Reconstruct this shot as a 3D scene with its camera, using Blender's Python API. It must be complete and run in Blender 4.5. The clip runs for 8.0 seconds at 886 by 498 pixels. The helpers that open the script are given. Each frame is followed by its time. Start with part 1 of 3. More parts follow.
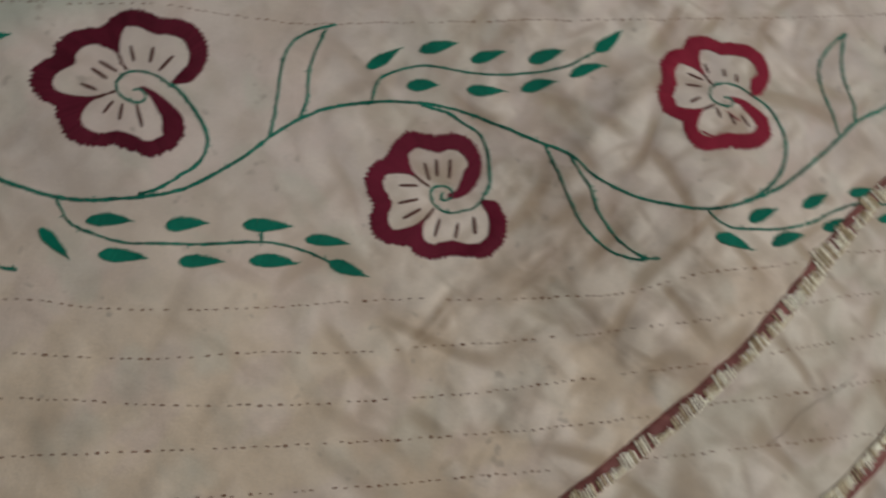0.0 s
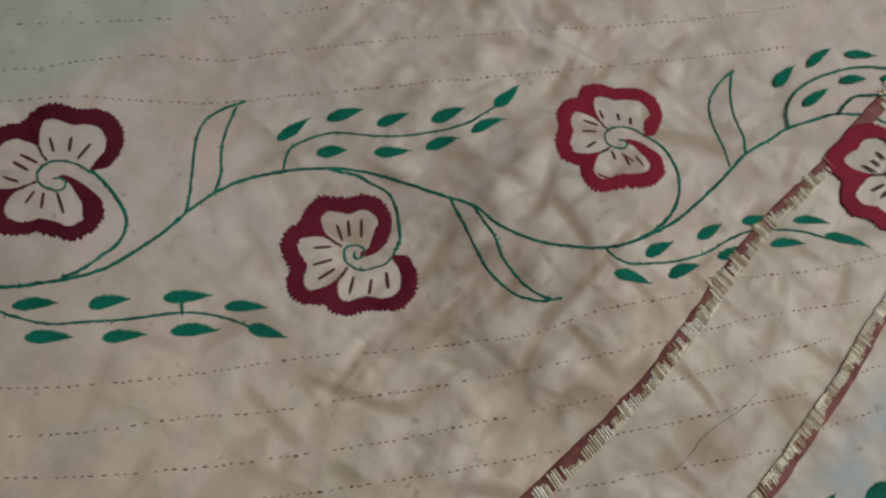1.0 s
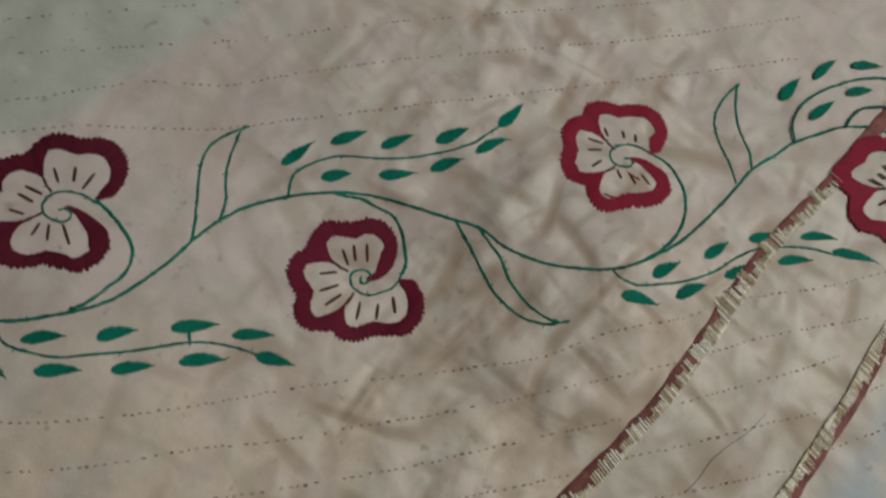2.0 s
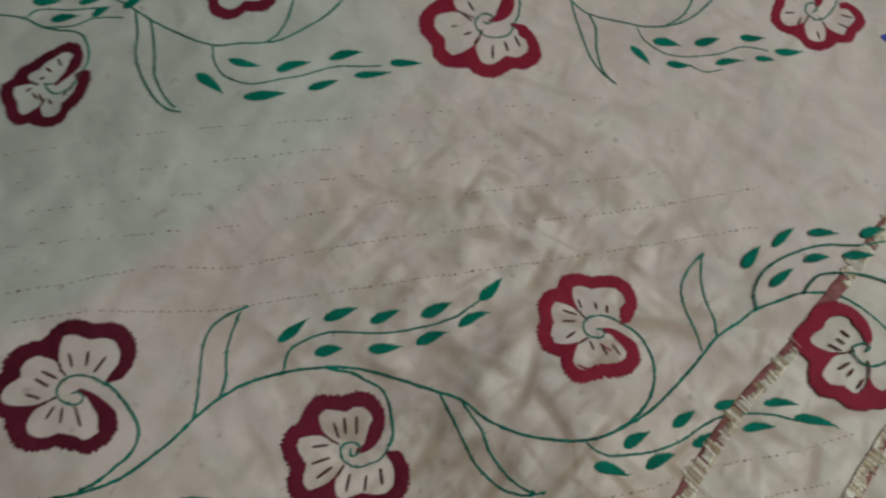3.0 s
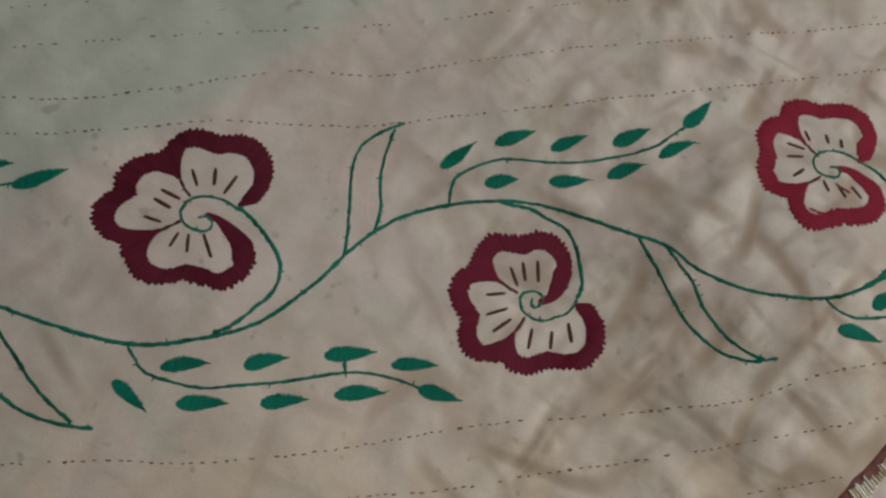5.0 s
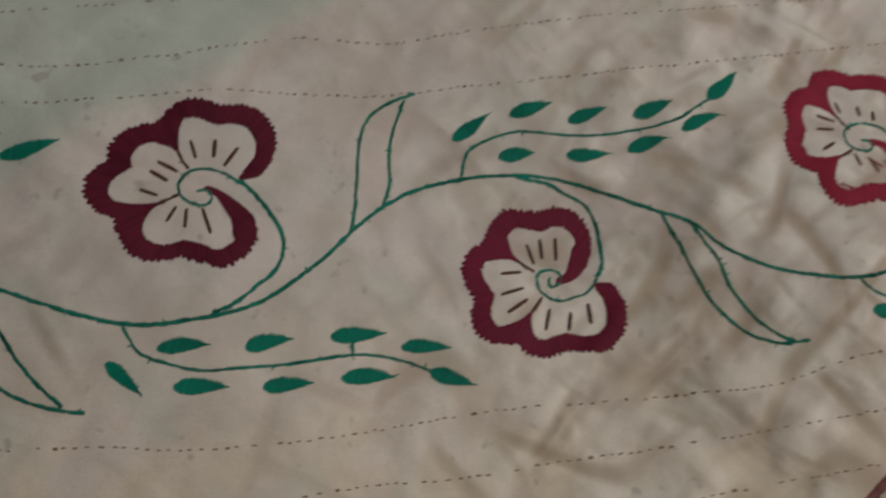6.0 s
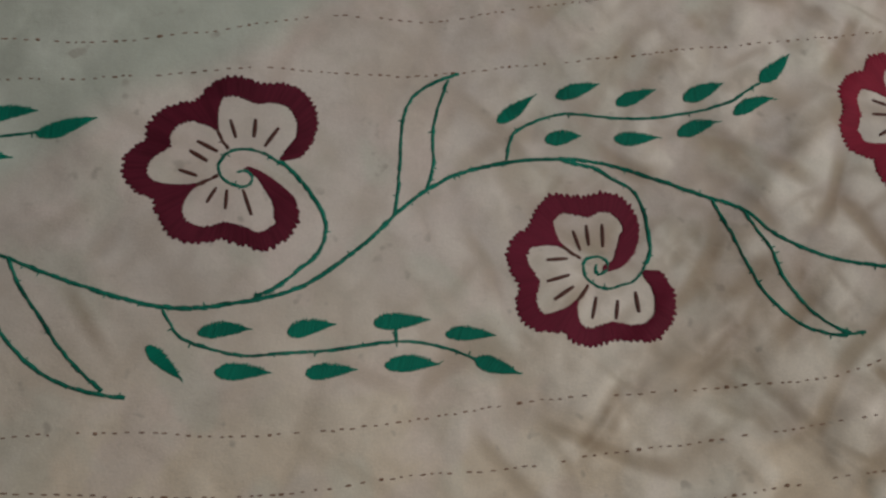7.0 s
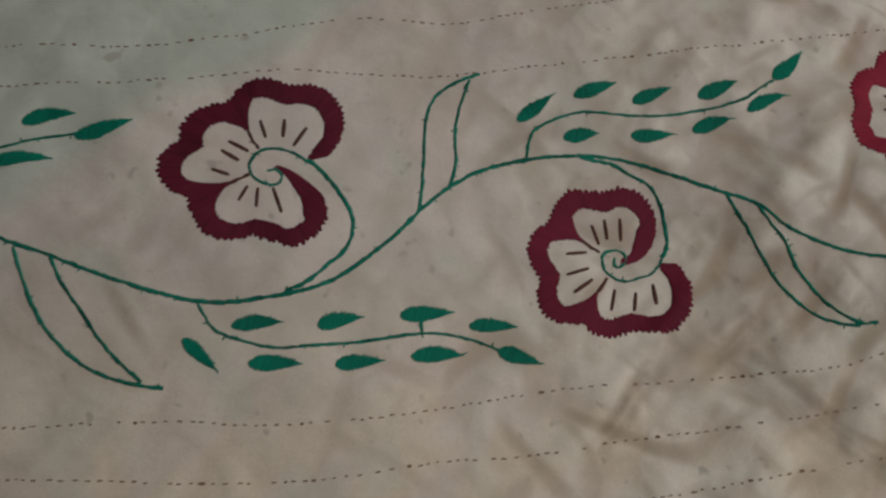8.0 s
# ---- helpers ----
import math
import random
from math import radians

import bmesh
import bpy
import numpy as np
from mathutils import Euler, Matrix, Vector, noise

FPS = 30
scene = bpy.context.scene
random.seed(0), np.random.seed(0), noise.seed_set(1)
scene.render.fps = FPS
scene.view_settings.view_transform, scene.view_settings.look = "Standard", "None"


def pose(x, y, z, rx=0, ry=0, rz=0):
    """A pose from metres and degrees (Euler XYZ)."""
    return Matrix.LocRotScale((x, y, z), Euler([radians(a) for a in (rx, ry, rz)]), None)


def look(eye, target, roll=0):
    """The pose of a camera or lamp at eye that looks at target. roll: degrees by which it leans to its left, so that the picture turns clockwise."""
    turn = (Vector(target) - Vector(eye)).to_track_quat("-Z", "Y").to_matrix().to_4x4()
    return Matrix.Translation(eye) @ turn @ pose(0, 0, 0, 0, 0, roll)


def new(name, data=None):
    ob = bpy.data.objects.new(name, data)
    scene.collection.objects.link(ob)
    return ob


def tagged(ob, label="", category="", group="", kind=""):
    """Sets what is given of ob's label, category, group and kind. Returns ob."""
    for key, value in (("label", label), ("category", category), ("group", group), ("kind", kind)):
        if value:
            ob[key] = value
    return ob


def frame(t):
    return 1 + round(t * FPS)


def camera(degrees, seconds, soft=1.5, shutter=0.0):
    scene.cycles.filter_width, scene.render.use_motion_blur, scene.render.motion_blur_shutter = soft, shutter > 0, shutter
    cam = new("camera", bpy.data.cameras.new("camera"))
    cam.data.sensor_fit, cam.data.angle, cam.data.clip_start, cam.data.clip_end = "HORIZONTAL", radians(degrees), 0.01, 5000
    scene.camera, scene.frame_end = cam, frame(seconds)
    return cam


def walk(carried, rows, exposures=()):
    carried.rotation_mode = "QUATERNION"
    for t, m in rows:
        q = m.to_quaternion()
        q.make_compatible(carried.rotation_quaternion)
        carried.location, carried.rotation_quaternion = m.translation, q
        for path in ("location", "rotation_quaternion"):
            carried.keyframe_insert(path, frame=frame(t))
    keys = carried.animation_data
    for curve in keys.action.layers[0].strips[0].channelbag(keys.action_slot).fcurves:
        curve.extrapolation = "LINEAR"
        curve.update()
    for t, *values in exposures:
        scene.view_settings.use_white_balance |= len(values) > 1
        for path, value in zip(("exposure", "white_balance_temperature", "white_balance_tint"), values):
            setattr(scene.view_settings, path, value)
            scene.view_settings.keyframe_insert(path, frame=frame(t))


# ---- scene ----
cam = camera(57.0, 8.0, soft=2.5, shutter=0.8)
PATH = [
    (0.0, -0.06640, -0.14164, 0.35652, 17.556, -8.827, -3.388),
    (0.2, -0.05643, -0.14083, 0.36679, 17.270, -8.551, -5.250),
    (0.5, -0.03806, -0.13880, 0.38105, 19.266, -8.083, -7.285),
    (1.0, -0.02788, -0.14415, 0.38672, 20.671, -7.603, -7.657),
    (1.2, -0.02989, -0.14506, 0.38542, 20.819, -8.214, -7.882),
    (2.3, -0.02364, -0.11402, 0.39992, 19.734, -6.806, -8.537),
    (2.5, -0.01951, -0.10361, 0.40854, 20.853, -6.760, -8.790),
    (2.8, -0.01318, -0.08585, 0.43377, 23.734, -7.277, -9.442),
    (3.0, -0.01458, -0.08898, 0.44727, 25.106, -6.366, -8.577),
    (3.2, -0.01842, -0.09954, 0.43730, 25.425, -6.036, -8.291),
    (3.5, -0.03112, -0.10004, 0.42285, 23.489, -6.048, -7.972),
    (4.0, -0.04176, -0.08637, 0.40382, 22.392, -6.173, -7.537),
    (4.3, -0.05657, -0.09749, 0.36512, 21.624, -6.471, -7.011),
    (4.5, -0.07988, -0.08647, 0.35835, 18.861, -5.963, -6.434),
    (4.7, -0.08356, -0.08113, 0.35062, 17.870, -5.526, -6.235),
    (5.8, -0.08114, -0.08648, 0.32730, 18.061, -4.861, -6.408),
    (6.0, -0.08720, -0.08418, 0.32017, 17.694, -5.226, -6.270),
    (6.5, -0.09734, -0.08110, 0.31141, 16.421, -4.799, -6.121),
    (7.0, -0.10059, -0.07991, 0.31070, 16.512, -4.797, -5.474),
    (7.5, -0.10374, -0.07768, 0.31263, 16.273, -4.721, -5.204),
    (8.0, -0.10755, -0.08328, 0.32050, 16.323, -4.065, -5.626),
]
walk(cam, [(t, pose(x, y, z, rx, ry, rz)) for t, x, y, z, rx, ry, rz in PATH],
     [(0.0, 0.03, 6600, 11), (1.2, 0.03, 6500, 10), (2.4, 0.0, 6400, 7), (3.0, 0.0, 6250, 6), (3.5, 0.0, 6280, 6), (4.0, 0.0, 6400, 8), (4.7, 0.02, 6500, 10), (6.0, 0.0, 6550, 10), (7.0, -0.07, 6500, 9.5), (8.0, -0.07, 6480, 9)])

# ---- light: one added side lamp, in an unseen window of a plain room ----
world = bpy.data.worlds.new("world")
scene.world = world
world.use_nodes = True
sky = world.node_tree.nodes.new("ShaderNodeTexSky")
sky.sky_type, sky.sun_disc = "NISHITA", False
sky.sun_elevation, sky.sun_rotation = radians(35), radians(120)
world.node_tree.links.new(sky.outputs[0], world.node_tree.nodes["Background"].inputs["Color"])
world.node_tree.nodes["Background"].inputs["Strength"].default_value = 0.1


def area_lamp(name, m, sx, sy, watts, colour):
    data = bpy.data.lights.new(name, "AREA")
    data.shape, data.size, data.size_y, data.energy, data.color = "RECTANGLE", sx, sy, watts, colour
    ob = new(name, data)
    ob.matrix_world = m
    return ob


area_lamp("added_side_light", look((0.93, -0.02, 1.08), (0.0, 0.0, 0.0)), 1.1, 1.0, 12.1, (1.0, 1.0, 0.98))

# ---- materials ----


class Nodes:
    """A small helper round one node material."""

    def __init__(self, name):
        self.material = bpy.data.materials.new(name)
        self.material.use_nodes = True
        self.tree = self.material.node_tree
        self.bsdf = self.tree.nodes["Principled BSDF"]

    def add(self, kind, **values):
        n = self.tree.nodes.new("ShaderNode" + kind)
        for k, v in values.items():
            n.inputs[k.replace("_", " ")].default_value = v
        return n

    def link(self, a, b):
        self.tree.links.new(a, b)

    def math(self, op, a, b=0.0, c=0.0):
        n = self.tree.nodes.new("ShaderNodeMath")
        n.operation = op
        for k, v in enumerate((a, b, c)):
            if isinstance(v, (int, float)):
                n.inputs[k].default_value = v
            else:
                self.link(v, n.inputs[k])
        return n.outputs[0]

    def span(self, value, lo, hi, to_lo=0.0, to_hi=1.0):
        n = self.tree.nodes.new("ShaderNodeMapRange")
        n.interpolation_type = "SMOOTHSTEP"
        self.link(value, n.inputs["Value"])
        for k, v in (("From Min", lo), ("From Max", hi), ("To Min", to_lo), ("To Max", to_hi)):
            n.inputs[k].default_value = v
        return n.outputs[0]

    def mix(self, factor, a, b, blend="MIX"):
        n = self.tree.nodes.new("ShaderNodeMix")
        n.data_type, n.blend_type = "RGBA", blend
        for v, k in ((factor, 0), (a, 6), (b, 7)):
            if isinstance(v, (int, float)):
                n.inputs[k].default_value = v
            elif isinstance(v, tuple):
                n.inputs[k].default_value = (*v, 1)
            else:
                self.link(v, n.inputs[k])
        return n.outputs[2]

    def noise(self, scale, detail=3.0, rough=0.55, vector=None, distort=0.0):
        n = self.add("TexNoise", Scale=scale, Detail=detail, Roughness=rough, Distortion=distort)
        self.link(vector or self.coords(), n.inputs["Vector"])
        return n.outputs["Fac"]

    def coords(self):
        return self.add("TexCoord").outputs["Object"]

    def bump(self, height, strength, distance):
        n = self.add("Bump", Strength=strength, Distance=distance)
        self.link(height, n.inputs["Height"])
        self.link(n.outputs[0], self.bsdf.inputs["Normal"])

    def done(self, colour, rough, metal=0.0, spec=0.3):
        if isinstance(colour, tuple):
            self.bsdf.inputs["Base Color"].default_value = (*colour, 1)
        else:
            self.link(colour, self.bsdf.inputs["Base Color"])
        self.bsdf.inputs["Roughness"].default_value = rough
        self.bsdf.inputs["Metallic"].default_value = metal
        self.bsdf.inputs["Specular IOR Level"].default_value = spec
        return self.material


# brown marks along folds, stain and shade in one colour: middle, direction, half length and half width in mm, strength
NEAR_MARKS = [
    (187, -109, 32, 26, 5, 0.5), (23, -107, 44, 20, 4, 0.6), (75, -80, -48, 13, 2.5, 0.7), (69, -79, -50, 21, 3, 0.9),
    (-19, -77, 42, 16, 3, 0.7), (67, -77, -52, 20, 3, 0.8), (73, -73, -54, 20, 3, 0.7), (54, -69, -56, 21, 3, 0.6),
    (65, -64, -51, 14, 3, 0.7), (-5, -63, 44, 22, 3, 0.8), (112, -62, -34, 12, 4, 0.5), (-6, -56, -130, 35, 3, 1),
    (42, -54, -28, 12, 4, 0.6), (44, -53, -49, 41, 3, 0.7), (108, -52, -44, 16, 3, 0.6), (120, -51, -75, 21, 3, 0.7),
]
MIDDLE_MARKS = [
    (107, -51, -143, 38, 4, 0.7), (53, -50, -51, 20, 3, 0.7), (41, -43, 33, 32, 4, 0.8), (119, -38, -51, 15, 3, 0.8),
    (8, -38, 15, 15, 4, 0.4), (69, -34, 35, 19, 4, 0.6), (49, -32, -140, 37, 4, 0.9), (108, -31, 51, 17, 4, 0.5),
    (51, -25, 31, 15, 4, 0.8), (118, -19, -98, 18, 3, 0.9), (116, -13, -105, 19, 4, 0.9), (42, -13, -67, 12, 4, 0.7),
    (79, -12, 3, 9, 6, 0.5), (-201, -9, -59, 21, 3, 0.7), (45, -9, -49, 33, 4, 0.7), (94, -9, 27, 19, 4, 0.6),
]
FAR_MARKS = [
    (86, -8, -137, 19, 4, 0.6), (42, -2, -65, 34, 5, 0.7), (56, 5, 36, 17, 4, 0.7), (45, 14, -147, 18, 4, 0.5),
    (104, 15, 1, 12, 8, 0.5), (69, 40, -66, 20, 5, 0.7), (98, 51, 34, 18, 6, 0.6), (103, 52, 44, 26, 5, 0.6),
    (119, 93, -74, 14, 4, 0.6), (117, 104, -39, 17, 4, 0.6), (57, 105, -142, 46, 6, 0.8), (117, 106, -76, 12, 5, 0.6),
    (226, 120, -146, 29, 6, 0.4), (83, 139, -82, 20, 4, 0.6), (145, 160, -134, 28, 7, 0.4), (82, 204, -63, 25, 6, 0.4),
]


def cotton_material():
    """Cream cotton, crumpled and stained, with fold light and shade partly in its colour; a greenish layer and a pale
    blue one show through it in two corners.
    """
    n = Nodes("cream_cotton")
    split = n.add("SeparateXYZ")
    n.link(n.coords(), split.inputs[0])
    x, y = split.outputs[0], split.outputs[1]
    wander = n.math("MULTIPLY_ADD", n.noise(14, 3), 0.05, -0.025)

    def swayed(scale, reach):
        """The place on the cloth, shifted a little to and fro."""
        warp = n.add("TexNoise", Scale=scale, Detail=1.0)
        n.link(n.coords(), warp.inputs["Vector"])
        shift = n.add("VectorMath")
        shift.operation = "MULTIPLY_ADD"
        n.link(warp.outputs["Color"], shift.inputs[0])
        shift.inputs[1].default_value = (reach, reach, 0)
        n.link(n.coords(), shift.inputs[2])
        return shift.outputs[0]

    def turned(place, angle, along, across, offset=0.0):
        """Coordinates along and across a slanting direction, in lengths of their own."""
        m = n.add("Mapping")
        m.vector_type = "TEXTURE"
        m.inputs["Location"].default_value = (offset, offset * 0.7, 0)
        m.inputs["Rotation"].default_value = (0, 0, radians(angle))
        m.inputs["Scale"].default_value = (along, across, 1)
        n.link(place, m.inputs["Vector"])
        return m.outputs[0]

    loose = swayed(13.0, 0.011)

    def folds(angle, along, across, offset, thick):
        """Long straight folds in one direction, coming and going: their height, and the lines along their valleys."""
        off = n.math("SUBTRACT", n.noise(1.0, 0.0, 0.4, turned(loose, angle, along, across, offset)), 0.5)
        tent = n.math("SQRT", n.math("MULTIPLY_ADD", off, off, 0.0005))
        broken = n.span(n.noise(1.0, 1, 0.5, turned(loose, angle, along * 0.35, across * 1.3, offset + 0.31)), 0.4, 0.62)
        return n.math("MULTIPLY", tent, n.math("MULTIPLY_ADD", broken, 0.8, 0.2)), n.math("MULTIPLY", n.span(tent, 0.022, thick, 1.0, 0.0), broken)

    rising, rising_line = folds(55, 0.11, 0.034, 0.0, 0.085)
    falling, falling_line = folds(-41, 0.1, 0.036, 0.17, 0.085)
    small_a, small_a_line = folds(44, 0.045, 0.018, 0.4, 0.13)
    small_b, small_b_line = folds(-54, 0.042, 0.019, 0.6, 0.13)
    # the folds, and their painted tones, are strongest in the middle and to one side
    dx, dy = n.math("SUBTRACT", x, 0.11), n.math("MULTIPLY", n.math("ADD", y, 0.03), 0.8)
    away = n.math("ADD", n.math("SQRT", n.math("ADD", n.math("MULTIPLY", dx, dx), n.math("MULTIPLY", dy, dy))), n.math("MULTIPLY", wander, 1.6))
    fold_zone = n.span(away, 0.09, 0.24, 1.0, 0.3)

    cream = n.mix(n.span(n.noise(9, 4), 0.35, 0.65), (0.585, 0.515, 0.462), (0.69, 0.607, 0.545))
    # near side yellowed; its warmer, brighter light is painted into the tint too
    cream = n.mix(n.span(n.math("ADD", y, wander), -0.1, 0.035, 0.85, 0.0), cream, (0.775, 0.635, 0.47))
    # between the ribbons the cloth is paler and greener
    slant = n.math("SUBTRACT", n.math("MULTIPLY", x, 0.8), y)
    band = n.math("MULTIPLY", n.span(n.math("ADD", slant, n.math("MULTIPLY", wander, 0.3)), 0.185, 0.2), 0.7)
    cream = n.mix(band, cream, (0.62, 0.6, 0.51))
    # it has drifted to pink in places and to pale green in others
    cream = n.mix(n.span(n.noise(26, 2, 0.5, turned(loose, 40, 1.0, 0.7, 0.2)), 0.48, 0.62, 0.0, 0.5), cream, (0.72, 0.595, 0.535))
    cream = n.mix(n.span(n.noise(22, 2, 0.5, turned(loose, -50, 1.0, 0.7, 0.5)), 0.52, 0.66, 0.0, 0.5), cream, (0.6, 0.595, 0.5))
    # facets between the folds lightened as if lit; dull patches for pucker shade
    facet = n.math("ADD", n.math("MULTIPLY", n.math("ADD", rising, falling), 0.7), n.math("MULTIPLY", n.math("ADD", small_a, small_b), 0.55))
    cream = n.mix(n.math("MULTIPLY", n.span(facet, 0.06, 0.24), n.math("MULTIPLY", fold_zone, 0.55)), cream, (0.88, 0.8, 0.69))
    cream = n.mix(n.math("MULTIPLY", n.span(n.noise(1.0, 3, 0.6, turned(loose, 50, 0.05, 0.028, 0.9)), 0.5, 0.7, 0.0, 0.34), n.span(fold_zone, 0.3, 1.0, 0.6, 1.0)), cream, (0.46, 0.36, 0.27))
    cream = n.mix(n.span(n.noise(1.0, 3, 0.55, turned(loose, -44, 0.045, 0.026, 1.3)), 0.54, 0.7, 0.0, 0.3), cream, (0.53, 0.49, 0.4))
    # dirt along the lines of the folds, with their shade painted in
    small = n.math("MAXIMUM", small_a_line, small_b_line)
    lines = n.math("MULTIPLY", n.math("MAXIMUM", n.math("MAXIMUM", rising_line, falling_line), n.math("MULTIPLY", small, 0.5)), fold_zone)
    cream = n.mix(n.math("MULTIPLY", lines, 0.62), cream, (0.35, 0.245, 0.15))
    # the brown marks: stain together with painted fold shade
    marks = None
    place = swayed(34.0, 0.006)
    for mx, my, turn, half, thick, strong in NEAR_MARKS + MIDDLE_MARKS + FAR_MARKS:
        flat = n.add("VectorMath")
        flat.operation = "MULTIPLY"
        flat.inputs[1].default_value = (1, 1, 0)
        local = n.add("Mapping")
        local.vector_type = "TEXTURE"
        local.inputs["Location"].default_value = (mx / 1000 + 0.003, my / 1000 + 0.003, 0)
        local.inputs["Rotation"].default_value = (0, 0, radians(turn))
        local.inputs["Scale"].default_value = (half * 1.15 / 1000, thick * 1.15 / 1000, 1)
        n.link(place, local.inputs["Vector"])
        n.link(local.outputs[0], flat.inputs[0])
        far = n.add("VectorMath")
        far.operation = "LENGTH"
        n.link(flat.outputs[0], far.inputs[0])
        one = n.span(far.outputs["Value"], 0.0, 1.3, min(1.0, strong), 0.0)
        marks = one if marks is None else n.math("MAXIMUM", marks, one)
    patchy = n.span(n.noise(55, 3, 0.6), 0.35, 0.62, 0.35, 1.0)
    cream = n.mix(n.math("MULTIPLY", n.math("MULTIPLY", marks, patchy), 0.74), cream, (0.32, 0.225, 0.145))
    # the greenish layer: above a straight slanting edge
    edge = n.math("ADD", n.math("SUBTRACT", y, n.math("MULTIPLY", x, 0.6)), n.math("MULTIPLY", wander, 0.8))
    cool = n.math("MULTIPLY", n.span(edge, 0.172, 0.2), n.span(n.math("ADD", x, wander), -0.01, 0.13, 1.0, 0.0))
    green = n.mix(n.span(n.noise(20, 3), 0.4, 0.65), (0.515, 0.545, 0.465), (0.615, 0.645, 0.56))
    cream = n.mix(n.math("MULTIPLY", cool, 0.92), cream, green)
    # the blue layer: beyond the outer ribbon, in patches
    edge2 = n.math("SUBTRACT", slant, n.math("MULTIPLY", wander, 0.5))
    blue = n.math("MULTIPLY", n.span(edge2, 0.292, 0.32), n.span(n.noise(30, 3), 0.36, 0.58, 0.25, 1.0))
    cream = n.mix(n.math("MULTIPLY", blue, 0.85), cream, (0.46, 0.535, 0.555))
    # small dull spots and the grain of the yarn
    cream = n.mix(n.span(n.noise(95, 2), 0.67, 0.76, 0.0, 0.5), cream, (0.33, 0.28, 0.23))
    cream = n.mix(n.span(n.noise(900, 2, 0.6), 0.3, 0.7, 0.0, 0.14), cream, (0.4, 0.35, 0.3))
    # relief: folds, small crumples, weave
    big = n.math("MULTIPLY", n.math("ADD", rising, falling), n.span(fold_zone, 0.3, 1.0, 0.36, 1.0))
    fine = n.math("MULTIPLY", n.math("ADD", small_a, small_b), n.span(fold_zone, 0.3, 1.0, 0.2, 0.3))
    height = n.math("ADD", n.math("ADD", big, fine), n.math("ADD", n.math("MULTIPLY", n.noise(45, 3), 0.12), n.math("MULTIPLY", n.noise(1300, 2), 0.02)))
    n.bump(height, 1.0, 0.007)
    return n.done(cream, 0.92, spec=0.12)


def thread_material(name, dark, light, rough=0.65, spec=0.14):
    """Cotton embroidery floss: each stitch a little lighter or darker, with faint fibres."""
    n = Nodes(name)
    island = n.add("NewGeometry").outputs["Random Per Island"]
    shade = n.math("ADD", n.math("MULTIPLY", island, 0.25), n.math("MULTIPLY", n.noise(38, 3), 0.95))
    colour = n.mix(n.span(shade, 0.15, 0.95), dark, light)
    n.bump(n.noise(2600, 2), 0.3, 0.0003)
    return n.done(colour, rough, spec=spec)


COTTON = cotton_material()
# red floss in three tones; the brighter light to the right is in them
SHADED_MAROON = thread_material("shaded_maroon_floss", (0.062, 0.006, 0.014), (0.135, 0.013, 0.03))
LIT_CRIMSON = thread_material("lit_crimson_floss", (0.2, 0.011, 0.028), (0.28, 0.018, 0.042))
MIDLIT_WINE = thread_material("midlit_wine_floss", (0.11, 0.009, 0.022), (0.18, 0.015, 0.038))
LEAF_GREEN = thread_material("green_floss", (0.0, 0.088, 0.058), (0.002, 0.215, 0.138))
STEM_GREEN = thread_material("stem_green_floss", (0.003, 0.05, 0.034), (0.018, 0.225, 0.152), 0.75, 0.1)
BROWN = thread_material("brown_floss", (0.06, 0.022, 0.018), (0.12, 0.045, 0.034), 0.7, 0.2)
ROW_BROWN = thread_material("quilting_thread", (0.17, 0.09, 0.06), (0.31, 0.185, 0.125), 0.8, 0.1)
BLUE = thread_material("blue_floss", (0.05, 0.06, 0.3), (0.08, 0.1, 0.42))


def ribbon_material():
    n = Nodes("brown_red_satin")
    colour = n.mix(n.span(n.noise(120, 3), 0.35, 0.7), (0.18, 0.06, 0.052), (0.28, 0.105, 0.09))
    n.bump(n.noise(700, 2), 0.3, 0.0004)
    return n.done(colour, 0.6, spec=0.2)


def gold_material():
    n = Nodes("gold_zari")
    island = n.add("NewGeometry").outputs["Random Per Island"]
    # the palest bars carry the gold's glint in their base colour
    colour = n.mix(n.span(island, 0.1, 0.85), (0.6, 0.5, 0.31), (1.0, 0.97, 0.82))
    n.bump(n.noise(420, 2), 0.7, 0.0012)
    return n.done(colour, 0.36, metal=0.25, spec=0.9)


def plaster_material(name, a, b):
    n = Nodes(name)
    n.bump(n.noise(40, 4), 0.2, 0.004)
    return n.done(n.mix(n.noise(2.5, 4), a, b), 0.85)


RIBBON, GOLD = ribbon_material(), gold_material()
WALL_PAINT = plaster_material("wall_paint", (0.45, 0.41, 0.35), (0.53, 0.48, 0.42))
CEILING_PAINT = plaster_material("ceiling_paint", (0.72, 0.7, 0.66), (0.8, 0.78, 0.74))
CEMENT = plaster_material("floor_cement", (0.24, 0.21, 0.18), (0.34, 0.3, 0.26))
FRAME_PAINT = plaster_material("window_paint", (0.3, 0.2, 0.12), (0.38, 0.26, 0.16))

